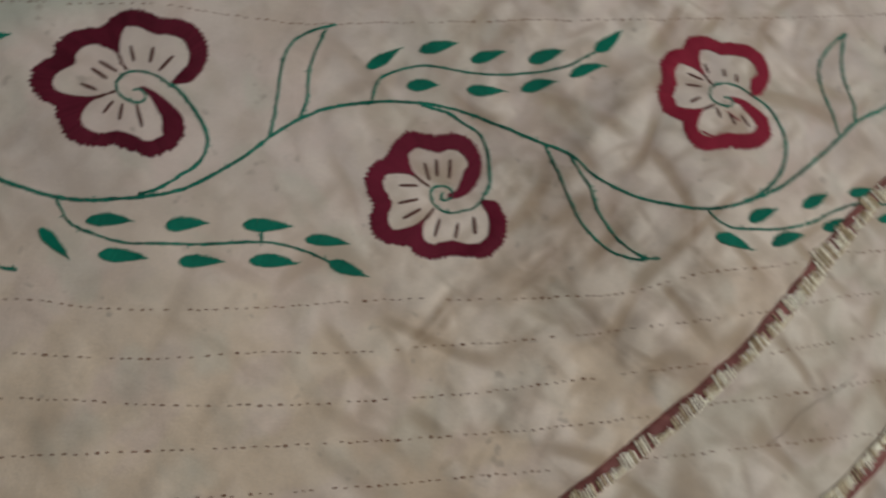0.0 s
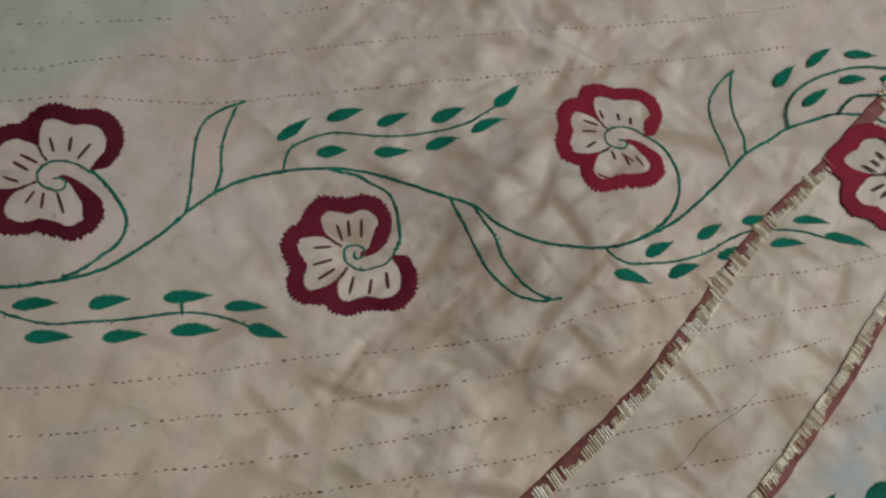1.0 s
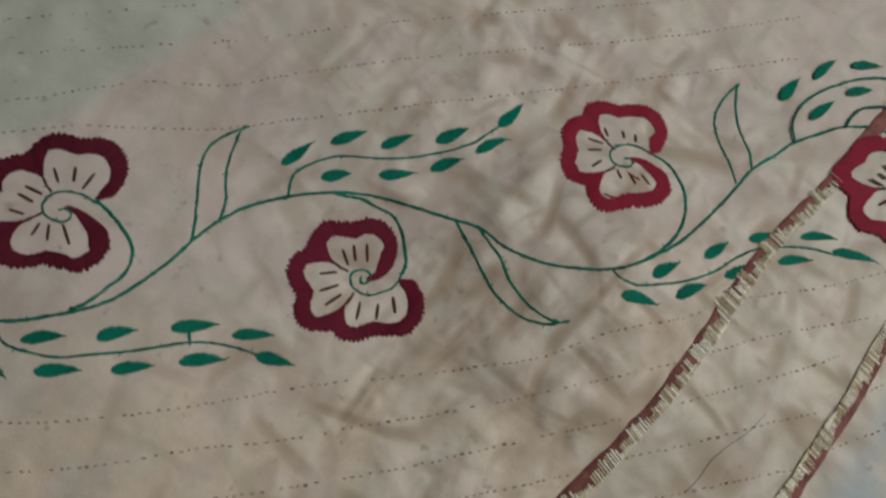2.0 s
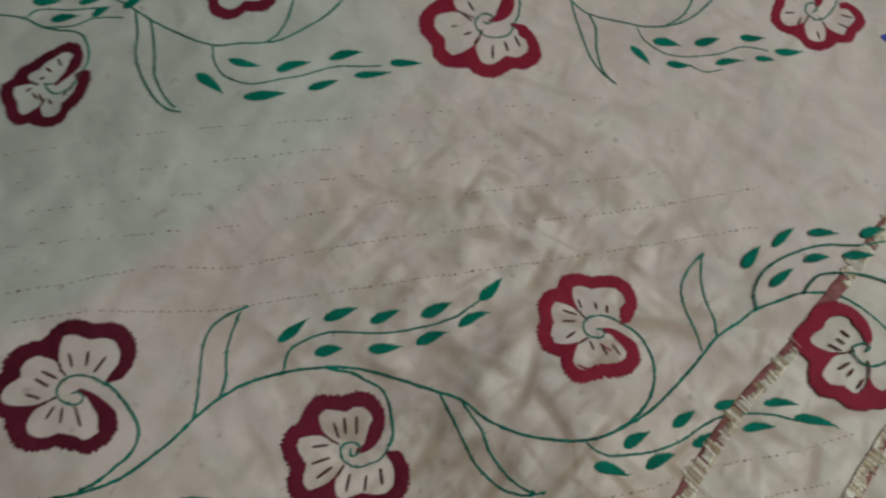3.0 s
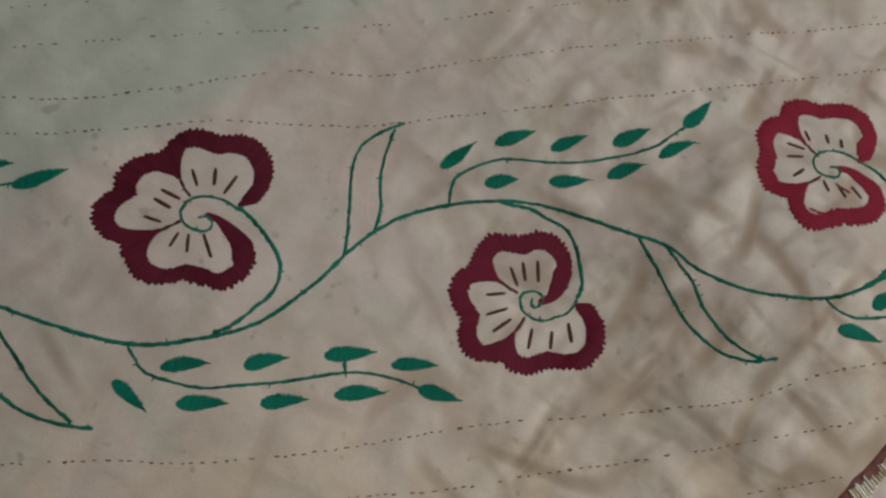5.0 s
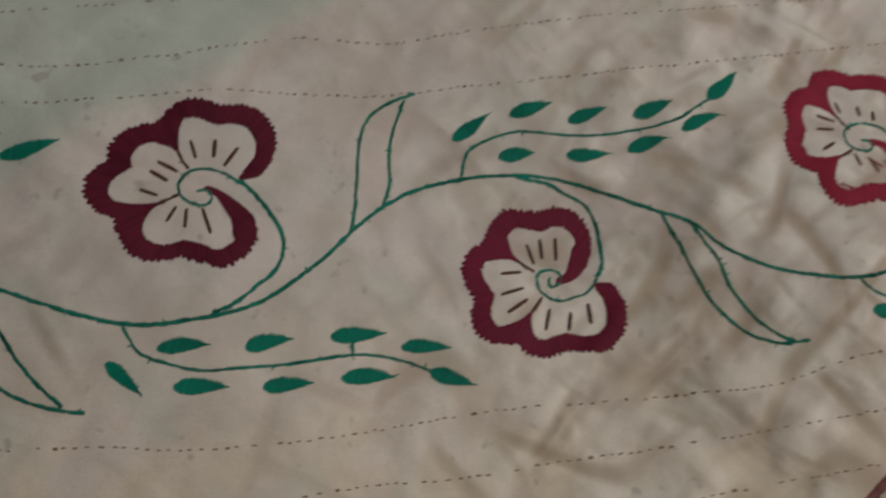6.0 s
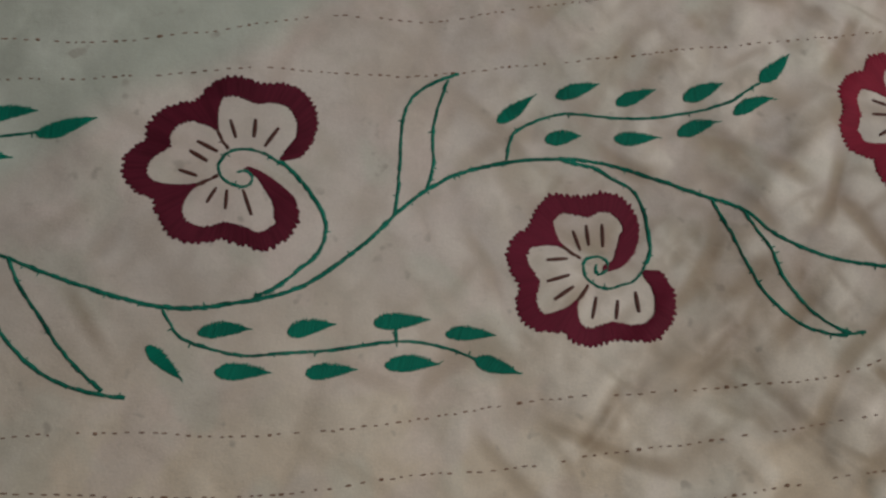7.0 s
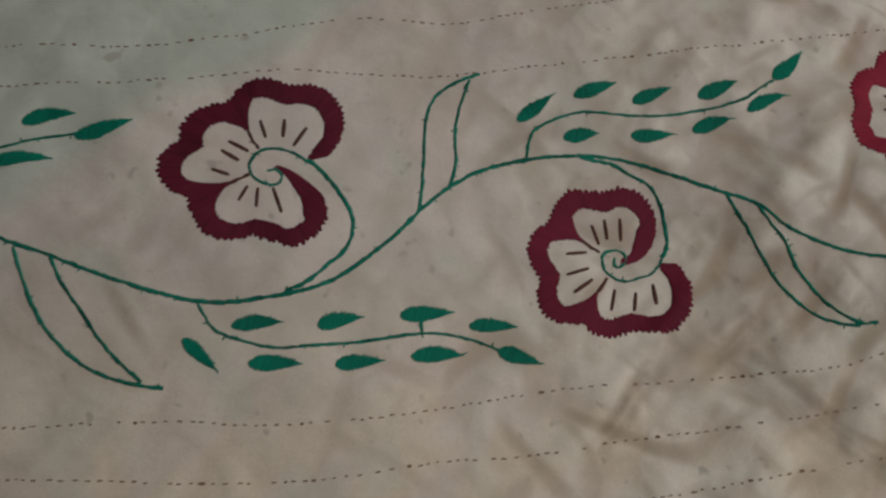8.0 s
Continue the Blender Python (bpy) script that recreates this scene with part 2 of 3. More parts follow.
# ---- the shape of the cloth; all drawing below is in millimetres on it ----
CREASES = [  # from, to, half width, depth
    ((-20, -60), (150, 95), 5, 0.9), ((20, -110), (190, 40), 5, 0.8), ((60, -40), (150, -125), 5, 0.9),
    ((40, 60), (160, -60), 6, 1.0), ((90, 90), (170, 20), 5, 0.7), ((110, 95), (150, 160), 4, 0.8),
    ((-210, 20), (-160, -35), 5, 0.6), ((-20, -70), (60, -20), 4, 0.9), ((-60, -100), (20, -20), 4, 0.8),
    ((-100, 80), (-60, 20), 6, 0.5), ((160, -120), (230, -60), 5, 0.8), ((190, -70), (270, -20), 5, 0.7),
    ((250, 120), (330, 200), 6, 1.0), ((60, 190), (160, 130), 7, 0.8), ((-40, 210), (60, 150), 7, 0.6),
    ((-150, -100), (-180, -40), 6, 0.7), ((130, 220), (230, 150), 7, 0.8), ((220, 230), (300, 130), 6, 0.8), ((205, -108), (335, -6), 7, -1.6),
]


SWELL_X, SWELL_Y = (-200, -120, -40, 40, 120, 200, 290), (-50, 40, 130, 240)
SWELLS = [  # broad rises and hollows, mm
    (0.5, 1.0, -6.1, -5.7, 9.2, 4.4, 1.3),
    (4.5, 0.2, -4.9, -6.4, 1.2, -2.4, -0.1),
    (2.6, 1.2, 0.7, 0.1, -1.8, -4.4, -2.1),
    (-3.3, 2.6, 5.3, 0.7, 0.3, 0.8, 0.3),
]


def rise(x, y):
    """Height of the cloth in mm at (x, y) in mm."""
    z = 0.6 * noise.noise((x / 60, y / 60, 3.1)) + 0.9 * noise.noise((x / 26, y / 26, 7.7))
    for j, row in enumerate(SWELLS):
        dy = (y - SWELL_Y[j]) / 55
        if abs(dy) < 4:
            for i, a in enumerate(row):
                dx = (x - SWELL_X[i]) / 55
                if abs(dx) < 4:
                    z += a * math.exp(-0.5 * (dx * dx + dy * dy))
    u, v = (x + y) * 0.7071, (x - y) * 0.7071
    z += 0.9 * noise.noise((u / 70, v / 20, 1.3)) + 0.9 * noise.noise((u / 22, v / 60, 5.9))
    z += 0.35 * (0.4 - abs(noise.noise((x / 17, y / 15, 2.2))))
    for (x0, y0), (x1, y1), w, d in CREASES:
        dx, dy = x1 - x0, y1 - y0
        t = ((x - x0) * dx + (y - y0) * dy) / (dx * dx + dy * dy)
        if -0.15 < t < 1.15:
            s = (x - x0) * dy - (y - y0) * dx
            s = s / math.hypot(dx, dy) + 3 * noise.noise((x / 25, y / 25, 9.0))
            if abs(s) < 4 * w:
                z += d * math.exp(-(s / w) ** 2) * max(0.0, 1 - abs(2 * t - 1) ** 4)
    return z


def on_cloth(x, y, lift=0.0):
    return (x / 1000, y / 1000, (rise(x, y) + lift) / 1000)


def mesh_object(name, verts, faces, material, parent=None, label="", smooth=True):
    me = bpy.data.meshes.new(name)
    me.from_pydata(verts, [], faces)
    me.materials.append(material)
    me.polygons.foreach_set("use_smooth", [smooth] * len(me.polygons))
    me.update()
    ob = new(name, me)
    if parent:
        ob.parent = parent
    if label:
        ob["label"] = label
    return ob


def plain_box(name, lo, hi, material, bevel=0.0):
    bm = bmesh.new()
    bmesh.ops.create_cube(bm, size=1)
    for v in bm.verts:
        v.co = [lo[k] + (v.co[k] + 0.5) * (hi[k] - lo[k]) for k in range(3)]
    if bevel:
        bmesh.ops.bevel(bm, geom=bm.edges[:], offset=bevel, segments=2, affect="EDGES")
    me = bpy.data.meshes.new(name)
    bm.to_mesh(me)
    bm.free()
    me.materials.append(material)
    return new(name, me)


# ---- the room, assumed and out of view: floor, walls with one added window, ceiling ----
FLOOR_Z, TOP_Z = -0.022, 2.5
WEST, EAST, SOUTH, NORTH = -2.4, 0.95, -2.0, 2.4
WIN_LO, WIN_HI, SILL, HEAD = -0.62, 0.58, 0.53, 1.63
PLAIN = "plain cream painted wall"
tagged(plain_box("floor", (WEST, SOUTH, FLOOR_Z - 0.1), (EAST, NORTH, FLOOR_Z), CEMENT), "bare grey cement floor under the spread quilt", "floor", kind="structure")
tagged(plain_box("ceiling", (WEST, SOUTH, TOP_Z), (EAST, NORTH, TOP_Z + 0.1), CEILING_PAINT), "plain white painted ceiling", "ceiling", kind="structure")
tagged(plain_box("wall_west", (WEST - 0.1, SOUTH, FLOOR_Z), (WEST, NORTH, TOP_Z), WALL_PAINT), PLAIN, "wall", kind="structure")
tagged(plain_box("wall_south", (WEST - 0.1, SOUTH - 0.1, FLOOR_Z), (EAST + 0.1, SOUTH, TOP_Z), WALL_PAINT), PLAIN, "wall", kind="structure")
tagged(plain_box("wall_north", (WEST - 0.1, NORTH, FLOOR_Z), (EAST + 0.1, NORTH + 0.1, TOP_Z), WALL_PAINT), PLAIN, "wall", kind="structure")


def joined_boxes(name, boxes, material):
    bm = bmesh.new()
    for lo, hi in boxes:
        for v in bmesh.ops.create_cube(bm, size=1)["verts"]:
            v.co = [lo[k] + (v.co[k] + 0.5) * (hi[k] - lo[k]) for k in range(3)]
    me = bpy.data.meshes.new(name)
    bm.to_mesh(me)
    bm.free()
    me.materials.append(material)
    return new(name, me)


E1, F0, F1, BAR = EAST + 0.1, EAST + 0.03, EAST + 0.08, 0.06
MID = (WIN_LO + WIN_HI) / 2
tagged(joined_boxes("wall_east", [((EAST, SOUTH, FLOOR_Z), (E1, WIN_LO, TOP_Z)), ((EAST, WIN_HI, FLOOR_Z), (E1, NORTH, TOP_Z)),
                                  ((EAST, WIN_LO, FLOOR_Z), (E1, WIN_HI, SILL)), ((EAST, WIN_LO, HEAD), (E1, WIN_HI, TOP_Z))], WALL_PAINT),
       "plain cream painted wall with an added window opening", "wall", kind="structure")
tagged(joined_boxes("unseen_window_1", [((F0, WIN_LO, SILL), (F1, WIN_LO + BAR, HEAD)), ((F0, WIN_HI - BAR, SILL), (F1, WIN_HI, HEAD)), ((F0, MID - BAR / 2, SILL + BAR), (F1, MID + BAR / 2, HEAD - BAR)),
                                 ((F0, WIN_LO + BAR, SILL), (F1, WIN_HI - BAR, SILL + BAR)), ((F0, WIN_LO + BAR, HEAD - BAR), (F1, WIN_HI - BAR, HEAD))], FRAME_PAINT),
       "unseen brown painted wooden window frame, added round the side lamp", "window", kind="structure")

# ---- the quilt ----


def steps(lo, hi, fine_lo, fine_hi, fine, coarse):
    out, v = [], lo
    while v < hi:
        out.append(v)
        v += fine if fine_lo <= v < fine_hi else coarse
    return out + [hi]


def build_quilt():
    xs = steps(-700, 850, -300, 500, 2.5, 14)
    ys = steps(-520, 720, -190, 400, 2.5, 14)
    nx, ny = len(xs), len(ys)
    verts = [on_cloth(x, y) for y in ys for x in xs]
    faces = [(j * nx + i, j * nx + i + 1, (j + 1) * nx + i + 1, (j + 1) * nx + i) for j in range(ny - 1) for i in range(nx - 1)]
    rim = [i for i in range(nx)] + [j * nx + nx - 1 for j in range(1, ny)] + [(ny - 1) * nx + i for i in range(nx - 2, -1, -1)] + [j * nx for j in range(ny - 2, 0, -1)]
    base = len(verts)
    verts += [(verts[k][0], verts[k][1], FLOOR_Z) for k in rim]
    m = len(rim)
    faces += [(rim[k], base + k, base + (k + 1) % m, rim[(k + 1) % m]) for k in range(m)]
    faces.append(tuple(base + k for k in range(m - 1, -1, -1)))
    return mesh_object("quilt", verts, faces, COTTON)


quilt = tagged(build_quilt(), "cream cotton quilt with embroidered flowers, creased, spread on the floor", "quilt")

# ---- stitches ----


def spline(points, step=1.0):
    """A smooth line through a few points, at even steps."""
    p = [Vector(q) for q in points]
    p = [2 * p[0] - p[1]] + p + [2 * p[-1] - p[-2]]
    out = []
    for a, b, c, d in zip(p, p[1:], p[2:], p[3:]):
        n = max(2, int((c - b).length / step))
        for k in range(n):
            t = k / n
            out.append(0.5 * ((2 * b) + (c - a) * t + (2 * a - 5 * b + 4 * c - d) * t * t + (3 * b - a - 3 * c + d) * t ** 3))
    out.append(p[-2])
    return out


class Stitches:
    """Collects single stitches, each a small rounded strand laid on the cloth."""

    def __init__(self, base=0.0):
        self.verts, self.faces, self.base = [], [], base

    def lay(self, a, b, width, height, stations=4, taper=0.35):
        a, b = Vector(a), Vector(b)
        d = b - a
        if d.length < 0.05:
            return
        side = Vector((-d.y, d.x)).normalized() * width / 2
        first = len(self.verts)
        for k in range(stations):
            t = k / (stations - 1)
            c = a + d * t
            swell = taper + (1 - taper) * math.sin(math.pi * (0.08 + 0.84 * t)) ** 0.6
            g = rise(c.x, c.y) + self.base
            for s, h in ((-1, 0.0), (-0.55, 0.75), (0, 1.0), (0.55, 0.75), (1, 0.0)):
                q = c + side * s * swell
                self.verts.append((q.x / 1000, q.y / 1000, (g + 0.08 + h * height * swell) / 1000))
        for k in range(stations - 1):
            for m in range(4):
                v = first + k * 5 + m
                self.faces.append((v, v + 5, v + 6, v + 1))

    def stem(self, points, width, rng, height=0.55, pitch=2.3):
        """Stem stitch: short overlapping strands laid slantwise along a line."""
        line = spline(points, 0.8)
        run = [0.0]
        for a, b in zip(line, line[1:]):
            run.append(run[-1] + (b - a).length)

        def at(s):
            s = min(max(s, 0), run[-1])
            k = min(max(int(np.searchsorted(run, s)), 1), len(run) - 1)
            t = (s - run[k - 1]) / max(run[k] - run[k - 1], 1e-6)
            return line[k - 1].lerp(line[k], t), (line[k] - line[k - 1]).normalized()

        s = 0.0
        while s < run[-1]:
            (a, da), (b, db) = at(s - 0.6), at(s + pitch * 1.45)
            na, nb = Vector((-da.y, da.x)), Vector((-db.y, db.x))
            w = width * rng.uniform(0.7, 1.25)
            o = width * 0.13
            self.lay(a + na * (o + rng.uniform(-0.25, 0.25)), b - nb * (o + rng.uniform(-0.25, 0.25)), w * 0.85, height, 4, 0.55)
            if rng.random() < 0.16:
                self.lay(a, a + na * rng.choice((-1, -1, 1)) * rng.uniform(1.2, 2.2), 0.7, 0.3, 3)
            s += pitch * rng.uniform(0.85, 1.1)

    def made(self, name, material, parent, label=""):
        return mesh_object(name, self.verts, self.faces, material, parent, label)


def stem_part(name, lines, width, seed, parent=None, label="", material=None, base=0.0):
    s, rng = Stitches(base), random.Random(seed)
    for points in lines:
        s.stem(points, width, rng)
    return s.made(name, material or STEM_GREEN, parent or quilt, label)


def leaf(x0, y0, x1, y1, width, seed, parent, base=0.0, material=None):
    """A satin-stitched leaf: blunt at the base, drawn out to a point."""
    s, rng = Stitches(base), random.Random(seed)
    a, d = Vector((x0, y0)), Vector((x1 - x0, y1 - y0))
    along, length = d.normalized(), d.length
    side = Vector((-along.y, along.x))
    fat = rng.uniform(0.84, 0.96)
    peak = rng.uniform(0.3, 0.44)
    bow = rng.uniform(-0.06, 0.06) * length
    n = max(9, int(length / 0.62))
    for k in range(n):
        t = (k + 0.5) / n
        if t < peak:
            w = math.sqrt(max(0.0, 1 - ((peak - t) / peak) ** 2)) * 0.95 + 0.05
        else:
            w = (1 - ((t - peak) / (1 - peak)) ** 1.25) ** 0.9
        w = max(w, 0.1) * width * fat / 2
        c = a + d * t + side * bow * math.sin(math.pi * t)
        slant = along * w * 0.55
        up, down = rng.uniform(0.86, 1.22), rng.uniform(0.86, 1.14)
        s.lay(c - side * w * down - slant * 0.6, c + side * w * up + slant * 0.6, length / n * 1.9, 0.45, 4, 0.7)
        if k % 2 == 0 and w > width * 0.15:
            e = c + side * w * 0.6 + slant * 0.4
            s.lay(e, e + side * (w * 0.42 + rng.uniform(0.3, 1.0)) + along * 0.5, 0.9, 0.4, 4, 0.12)
            e = c - side * w * 0.6
            s.lay(e, e - side * (w * 0.42 + rng.uniform(-0.1, 0.35)) - along * 0.3, 0.95, 0.4, 4, 0.12)
    if rng.random() < 0.45:
        tip = a + d
        s.lay(tip - along * 1.2, tip + along * rng.uniform(0.8, 2.0) + side * rng.uniform(-1.6, 1.6), 0.55, 0.3, 3)
    return s.made("leaf", material or LEAF_GREEN, parent)


def spray(stem_lines, leaves, width, seed, base=0.0):
    stem = stem_part("leafy_spray", stem_lines, width, seed, None, "thin green stem-stitched twig", None, base)
    for k, row in enumerate(leaves):
        leaf(*row, seed * 40 + k, stem, base)
    return stem


def flower(centre, outer, inner_ends, valleys, band, material, curl, veins, seed, base=0.0, label="", stitches=0.72, extra=()):
    """A three-petalled flower: a broad satin-stitched rim, three cream petals left open, short veins and a curled stem.
    outer: angle and radius along the rim; band: angle and width of the rim; inner_ends: where its inner edge closes at its two ends."""
    rng = random.Random(seed)
    cx, cy = centre
    ang, rad = [p[0] for p in outer], [p[1] for p in outer]
    t = np.linspace(ang[0], ang[-1], 721)
    kernel = np.exp(-np.linspace(-2, 2, 17) ** 2)
    kernel /= kernel.sum()

    def soft(v):
        return np.convolve(np.pad(v, 8, mode="edge"), kernel, mode="valid")

    ro = soft(np.interp(t, ang, rad))
    ri = np.maximum(ro - np.interp(t, [p[0] for p in band], [p[1] for p in band]), 3.0)
    rounded = soft(soft(ri))
    ri = 0.5 * ri + 0.5 * rounded
    for v in valleys:
        gap = np.abs(t - v)
        dip = np.clip(gap / 15, 0, 1) ** 0.55
        floor_r = np.interp(v, t, ro) * 0.5
        ri = ri * dip + floor_r * (1 - dip)
    ri = np.minimum(ri, np.interp(t, [p[0] for p in inner_ends], [p[1] for p in inner_ends]))
    ri = np.clip(ri, 0.5, ro - 0.8)
    # walk along the rim in even steps
    mid = (ro * 0.75 + ri * 0.25)
    px, py = mid * np.cos(np.radians(t)), mid * np.sin(np.radians(t))
    run = np.concatenate([[0], np.cumsum(np.hypot(np.diff(px), np.diff(py)))])
    s = Stitches(base)
    n = int(run[-1] / stitches)
    for k in range(n):
        a = float(np.interp((k + 0.5) / n * run[-1], run, t))
        b = a + rng.uniform(-0.5, 0.5)
        r1, r0 = float(np.interp(b, t, ro)), float(np.interp(a, t, ri))
        r1 += rng.uniform(-0.6, 0.15)
        r0 += rng.uniform(-0.35, 0.45)
        p0 = (cx + r0 * math.cos(radians(a)), cy + r0 * math.sin(radians(a)))
        p1 = (cx + r1 * math.cos(radians(b)), cy + r1 * math.sin(radians(b)))
        s.lay(p0, p1, stitches * 2.5 * max(1.0, r1 / max((r0 + r1) / 2, 1)), 0.45, 5, 0.8)
    # single strands that stand out at both edges, like small teeth
    m = int(run[-1] / 2.3)
    for k in range(m):
        a = float(np.interp((k + rng.uniform(0.3, 0.7)) / m * run[-1], run, t))
        r1, r0 = float(np.interp(a, t, ro)), float(np.interp(a, t, ri))
        ca, sa = math.cos(radians(a)), math.sin(radians(a))
        out, into = r1 + rng.uniform(0.5, 1.4), max(r0 - rng.uniform(0.2, 0.9), 0.3)
        s.lay((cx + (r1 - 2.5) * ca, cy + (r1 - 2.5) * sa), (cx + out * ca, cy + out * sa), rng.uniform(1.7, 2.3), 0.42, 4, 0.12)
        s.lay((cx + (r0 + 2) * ca, cy + (r0 + 2) * sa), (cx + into * ca, cy + into * sa), rng.uniform(1.1, 1.5), 0.42, 4, 0.12)
    for line in extra:
        s.stem(line, 1.3, rng, 0.4)
    ob = s.made("flower", material, quilt, label)
    # the lines between petals
    for v in valleys:
        r = float(np.interp(v, t, ri)) + 1.5
        q = Stitches(base)
        q.stem([(cx + r * math.cos(radians(v)), cy + r * math.sin(radians(v))),
                (cx + 0.6 * r * math.cos(radians(v + 2)), cy + 0.6 * r * math.sin(radians(v + 2))),
                (cx + 8.5 * math.cos(radians(v)), cy + 8.5 * math.sin(radians(v)))], 1.6, rng, 0.4)
        q.made("petal_line", BROWN, ob, "dark brown thread line between petals")
    # short veins in each petal
    for x0, y0, x1, y1 in veins:
        q = Stitches(base)
        q.lay((x0, y0), (x1, y1), rng.uniform(1.5, 2.0), 0.45, 5, 0.45)
        q.made("vein", BROWN, ob)
    q = Stitches(base)
    q.stem(curl, 1.4, rng, 0.5, 1.8)
    q.made("curled_stem", STEM_GREEN, ob, "green thread curl at the flower's heart")
    return ob


# ---- lower vine ----
STEM_W = 2.0
stem_part("vine", [[(-330, 58), (-290, 46), (-249, 25), (-231, 17), (-206, 5), (-176, -6), (-151, -7), (-123, -2), (-98, 14), (-77, 32), (-55, 44), (-34, 48), (-19, 49), (-1, 48), (19, 42), (52, 26), (64, 19), (75, 7), (89, -3), (106, -10), (126, -14),
                   (145, -11), (170, -1), (201, 20), (224, 38), (241, 46), (255, 53), (273, 57), (288, 60), (307, 58), (321, 49), (333, 34), (338, 22), (335, 14)]], STEM_W, 1, None, "long wavy green stem-stitched vine", None, 0.0)
stem_part("flower_stalk", [[(-128.5, 50.5), (-125, 48), (-118, 38.6), (-112.6, 28.4), (-111.4, 22), (-114.6, 12), (-122.6, 5.5), (-131.5, -1.5), (-140, -4.6)]], STEM_W, 2)
stem_part("flower_stalk", [[(-10, 48), (3, 44.6), (11.2, 39), (19, 33.8), (22.6, 26), (23.4, 16), (23, 6), (20, 0)]], STEM_W, 3)
stem_part("flower_stalk", [[(169, 52), (176, 44), (179, 32), (178, 21), (174, 11), (166, 1), (154, -7), (145, -11)]], STEM_W, 4)
BLADE = "long narrow leaf outlined in green thread"
stem_part("leaf_outline", [[(-84, 26), (-81, 40), (-79, 55), (-77, 68), (-72, 78), (-64, 84), (-51, 89)], [(-70, 36), (-66, 47), (-65, 60), (-62, 72), (-56, 86)]], 1.7, 5, None, BLADE)
stem_part("leaf_outline", [[(52, 26), (56, 13), (61, -3), (65, -16), (72, -27), (79, -34), (89, -38), (99, -38)], [(63, 19), (67, 11), (72, 1), (74, -11), (81, -26), (88, -34), (94, -38)]], 1.7, 6, None, BLADE)
stem_part("leaf_outline", [[(-244, 21), (-239, 6), (-232, -10), (-222, -23), (-210, -32), (-197, -37), (-187, -39)], [(-230, 17), (-225, 5), (-216, -9), (-209, -21), (-201, -30), (-195, -36)]], 1.7, 7, None, BLADE)
stem_part("leaf_outline", [[(212, 30), (212, 44), (210, 59), (212, 73), (218, 82), (226, 90), (234, 95)], [(224, 38), (226, 50), (225, 64), (227, 78), (232, 94)]], 1.7, 8, None, BLADE)

spray([[(-174, -7), (-171, -13), (-168, -18), (-161, -22), (-145, -27), (-130, -27), (-113, -27), (-90, -25), (-78, -26), (-67, -29), (-56, -34)], [(-87, -20), (-87, -25)]],
      [(-179, -21, -167, -34, 5.6), (-161, -17, -142, -17, 6.5), (-155, -32, -135, -34, 6.7), (-128, -19, -110, -17, 6.6), (-122, -35, -103, -35, 6.5), (-95, -17, -73, -17, 6.8),
       (-92, -34, -71, -35, 6.6), (-67, -23, -47, -25, 6.0), (-56, -34, -39, -41, 6.9)], 1.5, 11)
spray([[(-34, 49), (-33, 54), (-30, 61), (-23, 65), (-14, 68), (-6, 69), (5, 68), (20, 66), (33, 65), (44, 66), (56, 67), (69, 70), (76, 74), (84, 78)]],
      [(-36, 67, -19, 78, 6.4), (-9, 77, 11, 82, 6.6), (18, 73, 36, 78, 6.4), (48, 73, 67, 79, 7.3), (84, 79, 100, 91, 7.1), (-16, 58, 0, 59, 7.1), (15, 57, 34, 56, 6.7),
       (43, 57, 61, 61, 6.7), (69, 64, 88, 70, 6.8)], 1.5, 12)
spray([[(-290, 56), (-264, 63), (-251, 63), (-237, 66), (-219, 67)]],
      [(-242, 74, -221, 76, 6.2), (-221, 66, -198, 71, 7.2), (-255, 57, -230, 57, 6.5), (-276, 72, -256, 75, 6.4), (-284, 53, -264, 55, 6.4)], 1.5, 13)
spray([[(126, -14), (129, -19), (137, -24), (148, -25), (163, -25), (181, -21), (200, -13), (211, -10), (225, -10), (241, -13), (255, -18)]],
      [(128, -28, 145, -36, 7.1), (147, -20, 164, -14, 6.8), (156, -33, 175, -28, 6.6), (179, -12, 195, -5, 6.2), (208, -4, 230, -3, 6.0), (187, -24, 210, -20, 6.4),
       (238, -6, 260, -9, 5.1), (220, -19, 240, -20, 5.9), (254, -16, 279, -24, 6.7)], 1.5, 14)
spray([[(255, 53), (258, 66), (269, 78), (287, 86), (312, 91), (339, 88), (359, 89)]],
      [(256, 82, 272, 95, 6.9), (281, 94, 299, 105, 6.1), (308, 101, 327, 98, 6.0), (269, 67, 288, 77, 6.3), (298, 82, 315, 82, 6.5), (325, 82, 346, 80, 7.1), (343, 95, 362, 98, 7.2)], 1.5, 15, 1.2)
stem_part("leaf_outline", [[(289, 60), (300, 69), (312, 71), (331, 68), (347, 61), (362, 52)]], 1.7, 16, None, BLADE, None, 1.3)

